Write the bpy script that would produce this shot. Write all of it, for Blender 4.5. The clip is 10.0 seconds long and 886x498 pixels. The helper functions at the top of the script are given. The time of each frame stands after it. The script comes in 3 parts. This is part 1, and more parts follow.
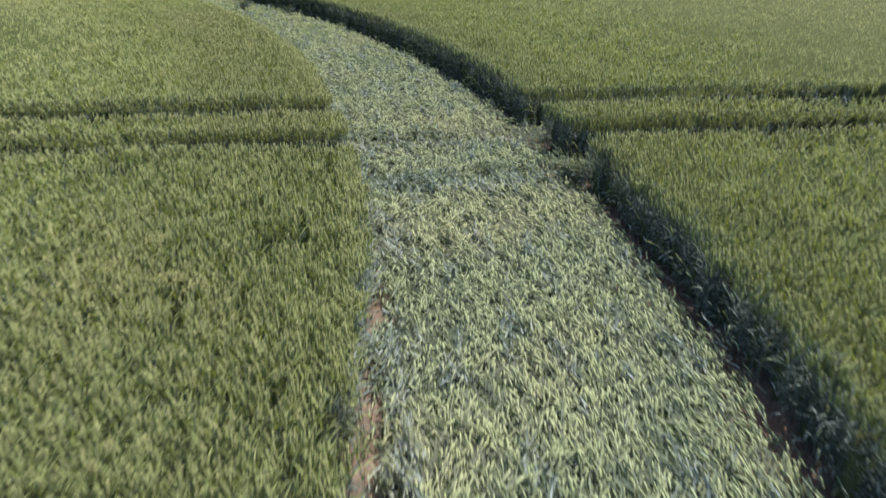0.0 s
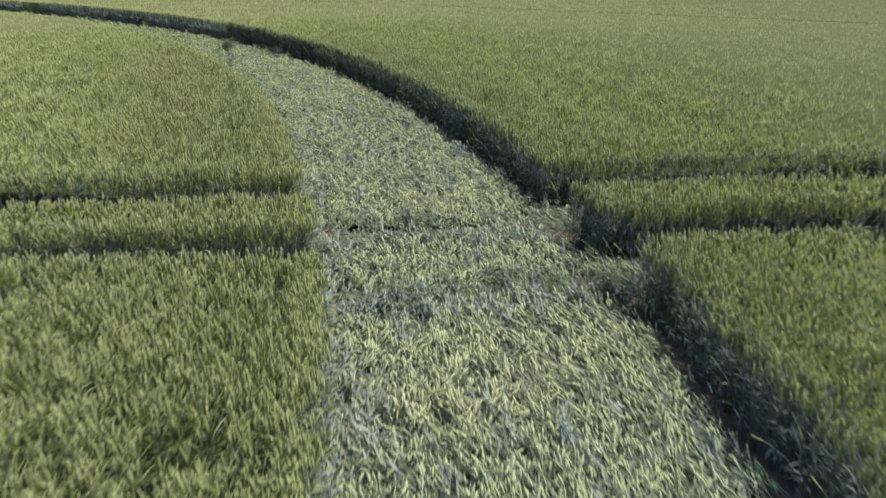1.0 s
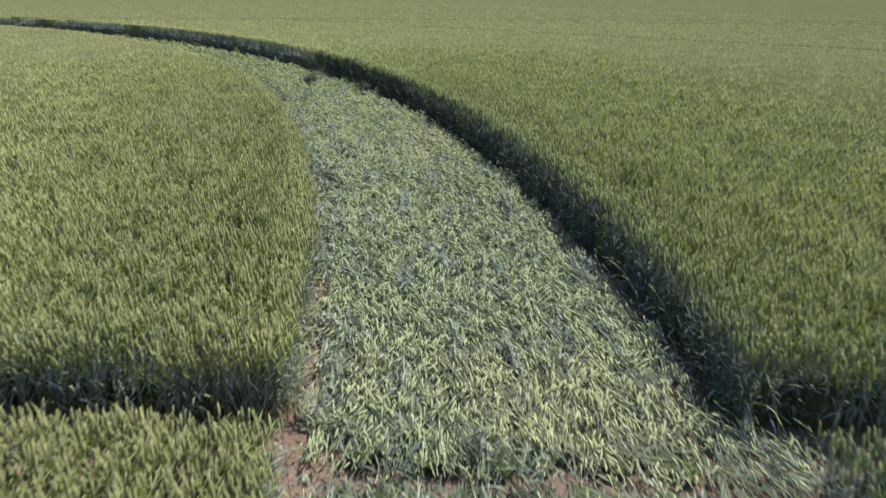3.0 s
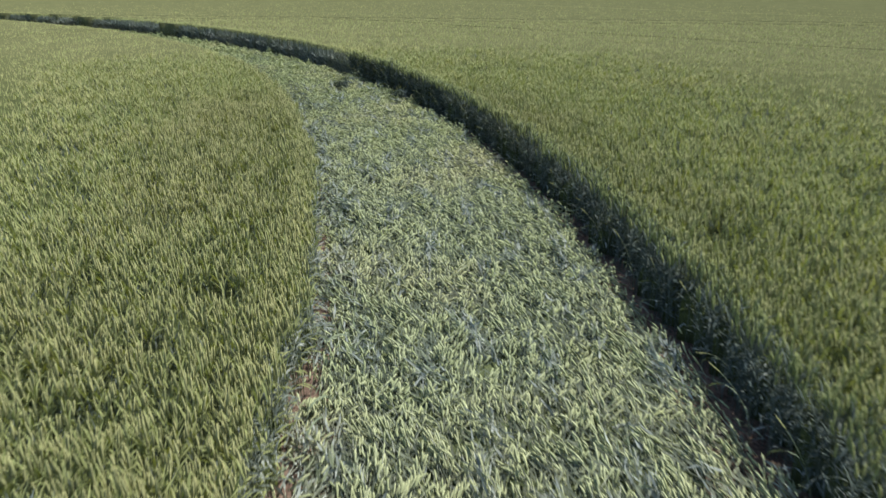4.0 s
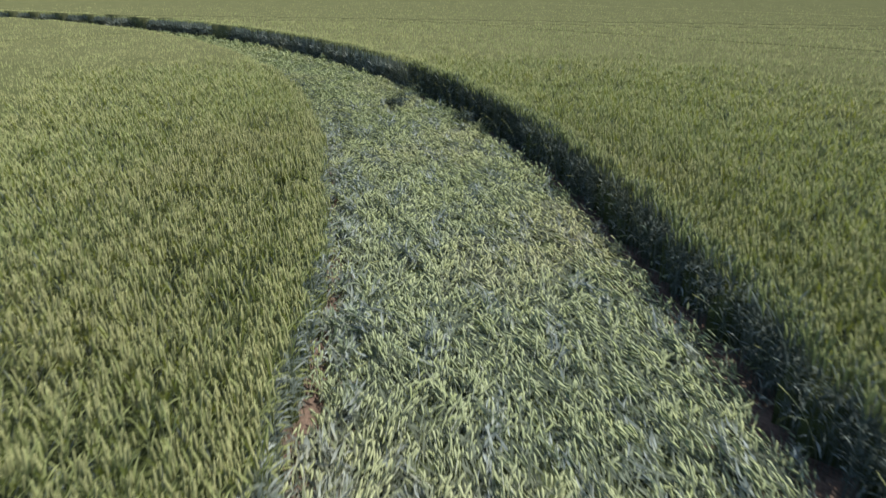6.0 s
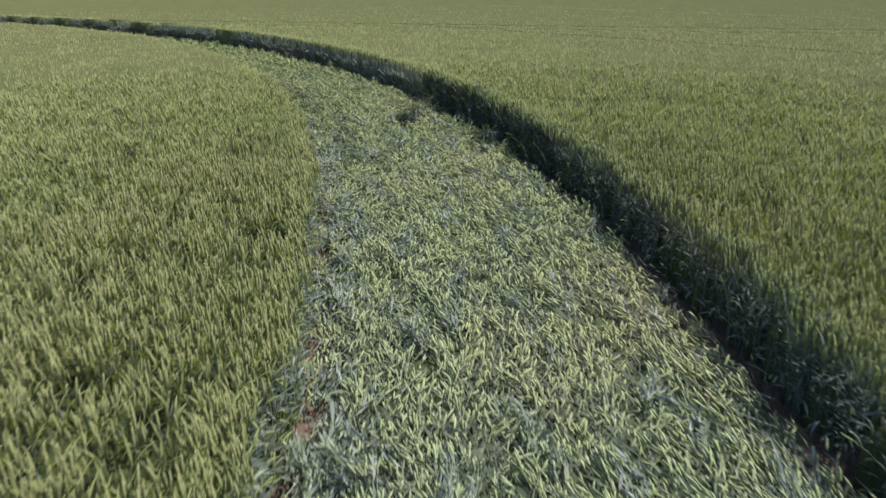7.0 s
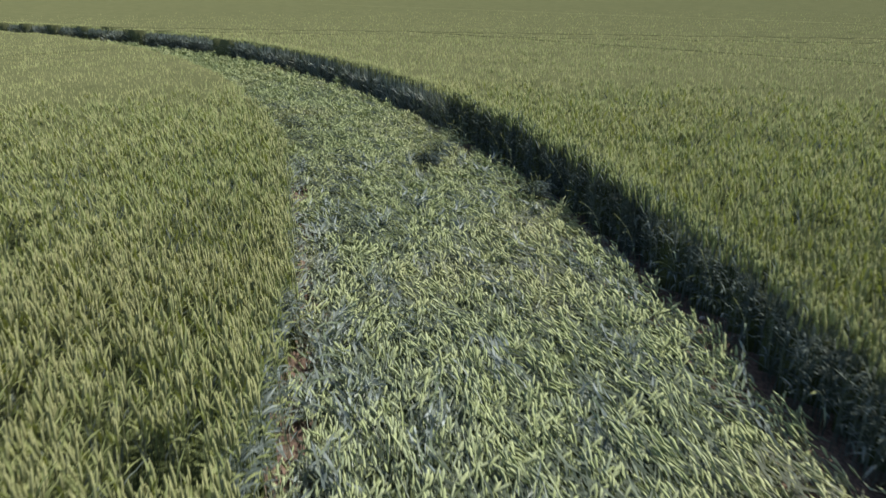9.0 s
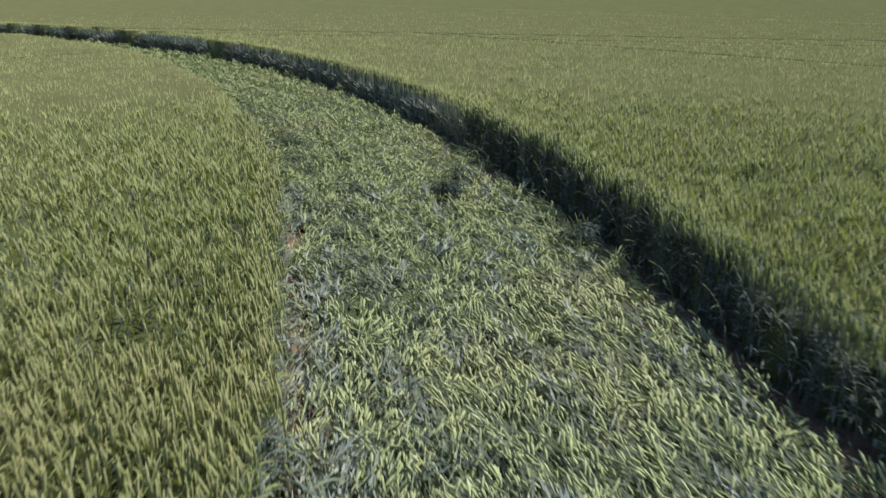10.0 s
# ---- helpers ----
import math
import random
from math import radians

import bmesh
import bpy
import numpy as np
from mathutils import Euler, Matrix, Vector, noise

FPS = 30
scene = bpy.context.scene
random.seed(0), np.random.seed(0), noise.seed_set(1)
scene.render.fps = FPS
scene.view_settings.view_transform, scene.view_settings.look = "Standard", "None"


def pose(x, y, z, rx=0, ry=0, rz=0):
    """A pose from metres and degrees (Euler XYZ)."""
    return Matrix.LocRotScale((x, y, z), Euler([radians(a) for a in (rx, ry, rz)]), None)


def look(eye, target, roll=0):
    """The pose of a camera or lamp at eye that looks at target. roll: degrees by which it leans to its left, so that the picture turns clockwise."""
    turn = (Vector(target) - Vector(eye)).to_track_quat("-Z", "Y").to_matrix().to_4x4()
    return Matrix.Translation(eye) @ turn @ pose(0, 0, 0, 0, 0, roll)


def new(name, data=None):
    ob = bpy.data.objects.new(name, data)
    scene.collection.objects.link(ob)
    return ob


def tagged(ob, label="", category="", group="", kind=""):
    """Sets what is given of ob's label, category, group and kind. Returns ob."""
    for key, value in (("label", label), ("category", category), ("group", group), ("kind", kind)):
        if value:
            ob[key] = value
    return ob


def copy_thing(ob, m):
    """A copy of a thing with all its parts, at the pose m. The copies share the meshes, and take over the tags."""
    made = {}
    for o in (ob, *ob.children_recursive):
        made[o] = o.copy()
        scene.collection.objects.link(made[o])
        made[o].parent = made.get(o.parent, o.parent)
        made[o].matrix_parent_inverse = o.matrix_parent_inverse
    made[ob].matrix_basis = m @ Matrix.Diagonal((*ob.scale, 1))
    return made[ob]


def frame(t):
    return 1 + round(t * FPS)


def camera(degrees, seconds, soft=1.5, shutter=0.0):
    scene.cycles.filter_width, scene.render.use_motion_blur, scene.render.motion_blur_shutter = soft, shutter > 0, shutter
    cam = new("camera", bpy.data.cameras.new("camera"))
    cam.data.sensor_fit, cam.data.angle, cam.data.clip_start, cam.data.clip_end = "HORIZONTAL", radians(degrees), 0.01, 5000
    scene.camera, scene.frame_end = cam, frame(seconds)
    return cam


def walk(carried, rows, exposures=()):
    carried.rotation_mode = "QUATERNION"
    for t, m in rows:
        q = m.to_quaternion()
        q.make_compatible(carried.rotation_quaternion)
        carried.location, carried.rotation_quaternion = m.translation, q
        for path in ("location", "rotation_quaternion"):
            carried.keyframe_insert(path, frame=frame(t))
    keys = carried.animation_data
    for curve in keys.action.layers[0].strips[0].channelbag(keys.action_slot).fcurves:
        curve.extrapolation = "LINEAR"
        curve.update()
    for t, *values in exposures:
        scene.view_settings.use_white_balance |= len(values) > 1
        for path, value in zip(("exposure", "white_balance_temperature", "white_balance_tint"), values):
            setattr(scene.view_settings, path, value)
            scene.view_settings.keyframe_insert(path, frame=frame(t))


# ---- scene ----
# The flattened swath is a ring about the world's origin; angles in degrees from +x.
R_IN, R_OUT = 36.76, 39.63
ROWS = [
    (0.0, 34.971, 12.935, 3.300, 23.67, -25.00, 0.27),
    (0.5, 34.460, 14.168, 3.270, 23.66, -23.79, 0.25),
    (1.0, 33.957, 15.367, 3.219, 23.96, -22.66, 0.23),
    (1.5, 33.479, 16.490, 3.155, 25.62, -21.68, 0.15),
    (2.0, 33.012, 17.543, 3.087, 28.58, -21.03, 0.09),
    (2.5, 32.584, 18.528, 3.031, 31.43, -20.82, 0.08),
    (2.7, 32.412, 18.904, 3.009, 32.35, -20.88, 0.08),
    (3.8, 31.311, 20.845, 2.886, 35.98, -21.06, 0.12),
    (4.0, 31.113, 21.140, 2.866, 37.00, -21.06, 0.10),
    (4.5, 30.635, 21.838, 2.821, 39.06, -21.03, 0.01),
    (5.0, 30.128, 22.535, 2.778, 40.32, -20.99, -0.02),
    (5.5, 29.579, 23.219, 2.737, 41.63, -21.05, 0.00),
    (5.7, 29.340, 23.492, 2.717, 42.13, -21.07, -0.00),
    (6.8, 27.906, 25.012, 2.556, 43.87, -20.63, -0.16),
    (7.0, 27.664, 25.260, 2.535, 44.05, -20.58, -0.16),
    (7.5, 27.086, 25.829, 2.499, 44.46, -20.48, -0.14),
    (8.0, 26.526, 26.347, 2.478, 44.87, -20.39, -0.13),
    (8.5, 25.974, 26.835, 2.458, 45.12, -20.25, -0.17),
    (9.0, 25.389, 27.291, 2.443, 45.20, -20.20, -0.19),
    (9.5, 24.793, 27.736, 2.442, 45.25, -20.16, -0.16),
    (10.0, 24.126, 28.234, 2.440, 45.35, -20.34, -0.15),
]
cam = camera(62.0, 10.0, soft=1.5, shutter=0.4)


def facing(x, y, z, yaw, pitch, roll):
    return pose(x, y, z, 0, 0, yaw) @ pose(0, 0, 0, 90 + pitch) @ pose(0, 0, 0, 0, 0, roll)


walk(cam, [(t, facing(*row)) for t, *row in ROWS], exposures=((0.0, 0.97), (2.0, 0.94), (3.0, 0.87), (5.0, 0.69), (7.5, 0.57), (10.0, 0.52)))

# ---- light ----
SUN_AZIMUTH, SUN_HEIGHT = 66.0, 62.0
world = bpy.data.worlds.new("sky")
scene.world = world
world.use_nodes = True
wn = world.node_tree.nodes
sky = wn.new("ShaderNodeTexSky")
sky.sky_type, sky.sun_disc = "NISHITA", False
sky.sun_elevation, sky.sun_rotation = radians(SUN_HEIGHT), radians(90 - SUN_AZIMUTH)
sky.air_density, sky.dust_density = 1.0, 1.5
wn["Background"].inputs["Strength"].default_value = 0.14
world.node_tree.links.new(sky.outputs[0], wn["Background"].inputs["Color"])
sun = new("sun", bpy.data.lights.new("sun", "SUN"))
sun.data.energy, sun.data.angle, sun.data.color = 5.0, radians(0.6), (1.0, 0.95, 0.88)
to_sun = Vector((math.cos(radians(SUN_AZIMUTH)) * math.cos(radians(SUN_HEIGHT)),
                 math.sin(radians(SUN_AZIMUTH)) * math.cos(radians(SUN_HEIGHT)), math.sin(radians(SUN_HEIGHT))))
sun.matrix_world = look(to_sun * 50, (0, 0, 0))


# ---- materials ----
def nodes_of(name):
    m = bpy.data.materials.new(name)
    m.use_nodes = True
    m.node_tree.nodes.clear()
    return m, m.node_tree.nodes, m.node_tree.links


def plant(name, dark, light, dry, rough=0.5, through_light=0.25, gloss=0.4, patch=0.5, clump=0.35):
    """A leaf-like surface: a tint of its own for every blade, drier and greener patches over the field, light passing through."""
    m, n, l = nodes_of(name)
    geo, tex = n.new("ShaderNodeNewGeometry"), n.new("ShaderNodeTexCoord")
    own = n.new("ShaderNodeValToRGB")
    own.color_ramp.elements[0].color, own.color_ramp.elements[1].color = (*dark, 1), (*light, 1)
    l.new(geo.outputs["Random Per Island"], own.inputs[0])
    big = n.new("ShaderNodeTexNoise")
    big.inputs["Scale"].default_value, big.inputs["Detail"].default_value = 0.45, 4.0
    l.new(tex.outputs["Object"], big.inputs["Vector"])
    span = n.new("ShaderNodeMapRange")
    span.inputs["From Min"].default_value, span.inputs["From Max"].default_value = 0.46, 0.72
    span.inputs["To Max"].default_value = patch
    l.new(big.outputs["Fac"], span.inputs["Value"])
    mix = n.new("ShaderNodeMixRGB")
    mix.inputs[2].default_value = (*dry, 1)
    l.new(span.outputs[0], mix.inputs[0])
    l.new(own.outputs[0], mix.inputs[1])
    mid = n.new("ShaderNodeTexNoise")
    mid.inputs["Scale"].default_value, mid.inputs["Detail"].default_value = 4.5, 3.0
    l.new(tex.outputs["Object"], mid.inputs["Vector"])
    part_of = n.new("ShaderNodeMapRange")
    part_of.inputs["From Min"].default_value, part_of.inputs["From Max"].default_value = 0.5, 0.68
    part_of.inputs["To Max"].default_value = clump
    l.new(mid.outputs["Fac"], part_of.inputs["Value"])
    tone = n.new("ShaderNodeMixRGB")
    tone.inputs[2].default_value = (*dark, 1)
    l.new(part_of.outputs[0], tone.inputs[0])
    l.new(mix.outputs[0], tone.inputs[1])
    fine = n.new("ShaderNodeTexNoise")
    fine.inputs["Scale"].default_value, fine.inputs["Detail"].default_value = 160.0, 2.0
    l.new(tex.outputs["Object"], fine.inputs["Vector"])
    grain = n.new("ShaderNodeMixRGB")
    grain.blend_type, grain.inputs[0].default_value = "OVERLAY", 0.35
    l.new(tone.outputs[0], grain.inputs[1])
    l.new(fine.outputs["Fac"], grain.inputs[2])
    bump = n.new("ShaderNodeBump")
    bump.inputs["Strength"].default_value, bump.inputs["Distance"].default_value = 0.4, 0.002
    l.new(fine.outputs["Fac"], bump.inputs["Height"])
    skin = n.new("ShaderNodeBsdfPrincipled")
    skin.inputs["Roughness"].default_value, skin.inputs["Specular IOR Level"].default_value = rough, gloss
    skin.inputs["Diffuse Roughness"].default_value = 0.4
    l.new(grain.outputs[0], skin.inputs["Base Color"])
    l.new(bump.outputs[0], skin.inputs["Normal"])
    glow = n.new("ShaderNodeBsdfTranslucent")
    tint = n.new("ShaderNodeMixRGB")
    tint.blend_type, tint.inputs[0].default_value, tint.inputs[2].default_value = "MULTIPLY", 1.0, (1.18, 1.2, 0.42, 1)
    l.new(grain.outputs[0], tint.inputs[1])
    l.new(tint.outputs[0], glow.inputs["Color"])
    both = n.new("ShaderNodeMixShader")
    both.inputs[0].default_value = through_light
    l.new(skin.outputs[0], both.inputs[1])
    l.new(glow.outputs[0], both.inputs[2])
    out = n.new("ShaderNodeOutputMaterial")
    l.new(both.outputs[0], out.inputs["Surface"])
    return m


def earth(name, dark, light, scale=3.0, rough=0.95, bump_size=0.02):
    """Soil or a dense mat: two scales of mottling and crumbs."""
    m, n, l = nodes_of(name)
    tex = n.new("ShaderNodeTexCoord")
    a, b = n.new("ShaderNodeTexNoise"), n.new("ShaderNodeTexNoise")
    a.inputs["Scale"].default_value, a.inputs["Detail"].default_value = scale, 6.0
    b.inputs["Scale"].default_value, b.inputs["Detail"].default_value = scale * 14, 5.0
    add = n.new("ShaderNodeMixRGB")
    add.inputs[0].default_value = 0.5
    ramp = n.new("ShaderNodeValToRGB")
    ramp.color_ramp.elements[0].position, ramp.color_ramp.elements[1].position = 0.36, 0.64
    ramp.color_ramp.elements[0].color, ramp.color_ramp.elements[1].color = (*dark, 1), (*light, 1)
    for t in (a, b):
        l.new(tex.outputs["Object"], t.inputs["Vector"])
    l.new(a.outputs["Fac"], add.inputs[1])
    l.new(b.outputs["Fac"], add.inputs[2])
    l.new(add.outputs[0], ramp.inputs[0])
    bump = n.new("ShaderNodeBump")
    bump.inputs["Strength"].default_value, bump.inputs["Distance"].default_value = 0.8, bump_size
    l.new(add.outputs[0], bump.inputs["Height"])
    skin = n.new("ShaderNodeBsdfPrincipled")
    skin.inputs["Roughness"].default_value, skin.inputs["Specular IOR Level"].default_value = rough, 0.0
    skin.inputs["Diffuse Roughness"].default_value = 0.6
    l.new(ramp.outputs[0], skin.inputs["Base Color"])
    l.new(bump.outputs[0], skin.inputs["Normal"])
    out = n.new("ShaderNodeOutputMaterial")
    l.new(skin.outputs[0], out.inputs["Surface"])
    return m


SOIL = earth("reddish_soil", (0.06, 0.043, 0.034), (0.225, 0.163, 0.124))


def canopy():
    """The leaf mass under the ears: shade between near stalks painted dark, closed and paler far out to match sunlit
    ears.
    """
    # near tones hold the shade of the gaps between stalks
    m = earth("leaf_mass_with_shade", (0.03, 0.04, 0.017), (0.082, 0.098, 0.038), scale=5.0, bump_size=0.05)
    n, l = m.node_tree.nodes, m.node_tree.links
    ramp, skin = n["Color Ramp"], n["Principled BSDF"]
    tex, noise_far = n.new("ShaderNodeTexCoord"), n.new("ShaderNodeTexNoise")
    noise_far.inputs["Scale"].default_value, noise_far.inputs["Detail"].default_value = 1.3, 8.0
    l.new(tex.outputs["Object"], noise_far.inputs["Vector"])
    # far tones hold the mean brightness of the lit crop
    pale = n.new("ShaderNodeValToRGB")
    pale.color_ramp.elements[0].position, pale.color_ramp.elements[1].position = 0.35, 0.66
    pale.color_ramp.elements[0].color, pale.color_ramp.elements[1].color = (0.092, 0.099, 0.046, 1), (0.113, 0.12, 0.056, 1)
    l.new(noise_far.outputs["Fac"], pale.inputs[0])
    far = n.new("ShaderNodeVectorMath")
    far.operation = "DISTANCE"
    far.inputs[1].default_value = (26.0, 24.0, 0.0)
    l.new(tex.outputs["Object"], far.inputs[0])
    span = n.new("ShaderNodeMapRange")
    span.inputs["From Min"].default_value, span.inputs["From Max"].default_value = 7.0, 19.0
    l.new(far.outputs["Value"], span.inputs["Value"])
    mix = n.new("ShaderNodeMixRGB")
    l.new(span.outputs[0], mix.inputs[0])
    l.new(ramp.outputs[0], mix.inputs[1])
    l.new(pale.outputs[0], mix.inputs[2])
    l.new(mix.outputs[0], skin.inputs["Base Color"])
    return m


CANOPY = canopy()
# mat colour kept dark: the shade between laid ears is painted into it
MAT = earth("shaded_straw_mat", (0.036, 0.048, 0.024), (0.10, 0.12, 0.055), scale=9.0, bump_size=0.03)
EAR = plant("green_ear", (0.245, 0.26, 0.12), (0.306, 0.316, 0.153), (0.362, 0.322, 0.167), rough=0.8, through_light=0.2, gloss=0.0, patch=0.2)
LEAF = plant("flag_leaf", (0.19, 0.225, 0.092), (0.27, 0.30, 0.135), (0.36, 0.33, 0.155), rough=0.75, through_light=0.22, gloss=0.02, patch=0.22)
# blue-green of the lower leaves, darkened to carry the shade they stand in
SHADE_LEAF = plant("shaded_blue_green_leaf", (0.056, 0.075, 0.064), (0.118, 0.146, 0.126), (0.16, 0.17, 0.105), rough=0.6, through_light=0.06, gloss=0.1, patch=0.3)
STEM = plant("pale_stem", (0.10, 0.13, 0.075), (0.2, 0.23, 0.14), (0.26, 0.23, 0.13), rough=0.55, through_light=0.05, gloss=0.2)
BLUE_LEAF = plant("waxy_leaf", (0.10, 0.135, 0.08), (0.255, 0.30, 0.20), (0.34, 0.32, 0.18), rough=0.6, through_light=0.12, gloss=0.08, clump=0.6)
BLUE_STEM = plant("waxy_stem", (0.17, 0.20, 0.15), (0.33, 0.36, 0.29), (0.36, 0.33, 0.21), rough=0.6, through_light=0.05, gloss=0.1)
WAX = plant("blue_waxy_leaf", (0.11, 0.14, 0.125), (0.275, 0.315, 0.285), (0.30, 0.30, 0.22), rough=0.55, through_light=0.06, gloss=0.14)
LAID_EAR = plant("laid_ear", (0.205, 0.243, 0.127), (0.29, 0.326, 0.19), (0.395, 0.37, 0.2), rough=0.7, through_light=0.06, gloss=0.06, patch=0.5, clump=0.4)
# leaf green darkened for the shade beneath the laid ears
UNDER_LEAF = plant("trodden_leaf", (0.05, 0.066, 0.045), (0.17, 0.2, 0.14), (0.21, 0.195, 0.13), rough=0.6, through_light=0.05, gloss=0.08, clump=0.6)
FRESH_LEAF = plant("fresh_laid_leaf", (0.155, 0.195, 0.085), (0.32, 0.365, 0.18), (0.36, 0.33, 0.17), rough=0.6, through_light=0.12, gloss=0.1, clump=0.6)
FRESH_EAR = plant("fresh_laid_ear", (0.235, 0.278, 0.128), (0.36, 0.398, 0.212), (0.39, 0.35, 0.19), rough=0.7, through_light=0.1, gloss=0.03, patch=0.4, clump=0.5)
STONE = earth("pale_stone", (0.35, 0.31, 0.27), (0.6, 0.57, 0.52), scale=20.0, bump_size=0.004)

# ---- plan ----
rng = np.random.default_rng(7)
ALONG = np.array((math.cos(radians(30.5)), math.sin(radians(30.5))))
ACROSS = np.array((-ALONG[1], ALONG[0]))
TRACKS = ((2.27, 2.98), (3.90, 4.70), (35.1, 35.4), (36.8, 37.1))  # wheel tracks, as stretches across
# thin spots in the standing crop: x, y, radius
BARE = ((23.5, 33.1, 0.2), (29.36, 27.6, 0.25), (26.7, 24.16, 0.2), (22.72, 28.32, 0.2), (19.1, 28.9, 0.2), (23.77, 25.56, 0.15),
        (31.2, 17.8, 0.2), (20.23, 29.53, 0.18), (20.8, 29.91, 0.1), (26.3, 31.0, 0.15), (32.8, 17.0, 0.25),
        (33.1, 15.9, 0.2), (30.6, 18.9, 0.15), (22.4, 27.3, 0.16), (24.03, 26.28, 0.14), (24.27, 26.43, 0.12), (24.56, 26.56, 0.14),
        (24.48, 26.04, 0.13), (24.87, 26.25, 0.16), (27.07, 23.56, 0.16), (26.15, 23.31, 0.14), (24.9, 31.45, 0.16), (25.36, 31.58, 0.16),
        (24.43, 32.01, 0.14), (18.87, 30.47, 0.14), (23.37, 27.99, 0.1))


def wave(x, y, size, seed=0.0):
    """Smooth ups and downs between about -1 and 1."""
    x, y = x / size, y / size
    return (np.sin(x * 1.9 + 1.3 * np.sin(y * 1.1 + seed) + seed) + np.sin(y * 2.3 + 1.7 * np.sin(x * 0.9 - seed) + 2 * seed)
            + 0.6 * np.sin(x * 4.7 + y * 3.1 + 3 * seed) + 0.6 * np.sin(y * 5.3 - x * 3.7 + seed)) / 3.2


def edge_in(a):
    d = np.degrees(a)
    drift = 0.08 * np.clip((37 - d) / 3, 0, 1) + 0.06 * np.clip((d - 54) / 6, 0, 1)
    return R_IN - 0.08 + drift + 0.025 * np.sin(a * 61) + 0.025 * np.sin(a * 173 + 1) + 0.03 * np.sin(a * 411 + 2)


def edge_out(a):
    return R_OUT - 0.02 + 0.07 * np.clip((a - radians(48)) / radians(10), 0, 1) + 0.015 * np.sin(a * 53 + 2) + 0.02 * np.sin(a * 149) + 0.025 * np.sin(a * 387 + 1)


def gap_to_edge(x, y):
    """Metres from the nearest edge of the standing crop; below zero in the swath and the wheel tracks."""
    r, a = np.hypot(x, y), np.arctan2(y, x)
    ring = np.where(r < 38.2, edge_in(a) - r, r - edge_out(a))
    n = x * ACROSS[0] + y * ACROSS[1]
    s = x * ALONG[0] + y * ALONG[1]
    gap = ring
    for i, (lo, hi) in enumerate(TRACKS):
        wob = 0.02 * np.sin(s * 1.7 + i) + 0.02 * np.sin(s * 4.1 + 2 * i)
        more = np.where((r > 38.2) & (n < 10), 0.05, 0.0)
        gap = np.minimum(gap, np.maximum(lo - more + wob - n, n - hi - more - wob))
    return gap


def nearness(x, y):
    """About how near a place is ever seen from the way along the ring, in metres; 400 where it is not seen."""
    best = np.full(x.shape, 400.0)
    for k in range(24):
        a = radians(20.5 + k * 29.0 / 23)
        ex, ey = 37.4 * math.cos(a), 37.4 * math.sin(a)
        h = a + radians(90 + (3 if k < 8 else -4))
        fx, fy = math.cos(h), math.sin(h)
        ahead = (x - ex) * fx + (y - ey) * fy
        side = (x - ex) * fy - (y - ey) * fx
        ok = (ahead > 1.6) & (np.abs(side) < 0.7 * ahead + 1.2)
        d = np.where(ok, np.sqrt(ahead ** 2 + side ** 2 + 5.0), 400.0)
        best = np.minimum(best, d)
    return np.where(best > 399, 400.0, np.maximum(best, 3.4))


def scatter(cells, density):
    """Random places: cells is (x, y, size) arrays, density per square metre in each."""
    cx, cy, size = cells
    count = rng.poisson(density * size * size)
    x = np.repeat(cx, count) + (rng.random(count.sum()) - 0.5) * np.repeat(size, count)
    y = np.repeat(cy, count) + (rng.random(count.sum()) - 0.5) * np.repeat(size, count)
    return x, y


def tufted(cells, density, each, spread):
    """Random places in small tufts: x, y and the tuft's own offsets from it."""
    tx, ty = scatter(cells, density / each)
    count = rng.poisson(each, len(tx))
    tuft_no = np.repeat(np.arange(len(tx)), count)
    ox, oy = rng.normal(0, spread, (2, len(tuft_no)))
    return tx[tuft_no] + ox, ty[tuft_no] + oy, tuft_no


def grid(x0, x1, y0, y1, size):
    gx, gy = np.meshgrid(np.arange(x0, x1, size) + size / 2, np.arange(y0, y1, size) + size / 2)
    return gx.ravel(), gy.ravel(), np.full(gx.size, float(size))


# ---- meshes ----
def mesh_from(name, verts, tris, mats, materials, smooth=True):
    me = bpy.data.meshes.new(name)
    me.vertices.add(len(verts))
    me.vertices.foreach_set("co", np.asarray(verts, np.float32).ravel())
    me.loops.add(len(tris) * 3)
    me.loops.foreach_set("vertex_index", np.asarray(tris, np.int32).ravel())
    me.polygons.add(len(tris))
    me.polygons.foreach_set("loop_start", np.arange(len(tris), dtype=np.int32) * 3)
    me.polygons.foreach_set("loop_total", np.full(len(tris), 3, np.int32))
    me.polygons.foreach_set("material_index", np.asarray(mats, np.int32))
    me.polygons.foreach_set("use_smooth", np.full(len(tris), smooth))
    for m in materials:
        me.materials.append(m)
    me.update(calc_edges=True)
    return me


class Shape:
    """Vertices, triangles and material slots, gathered piece by piece."""

    def __init__(self):
        self.v, self.t, self.m = [], [], []

    def add(self, verts, tris, slot):
        k = len(self.v)
        self.v += [tuple(p) for p in verts]
        self.t += [tuple(k + i for i in t) for t in tris]
        self.m += [slot] * len(tris)

    def arrays(self):
        return np.array(self.v, float), np.array(self.t, int), np.array(self.m, int)


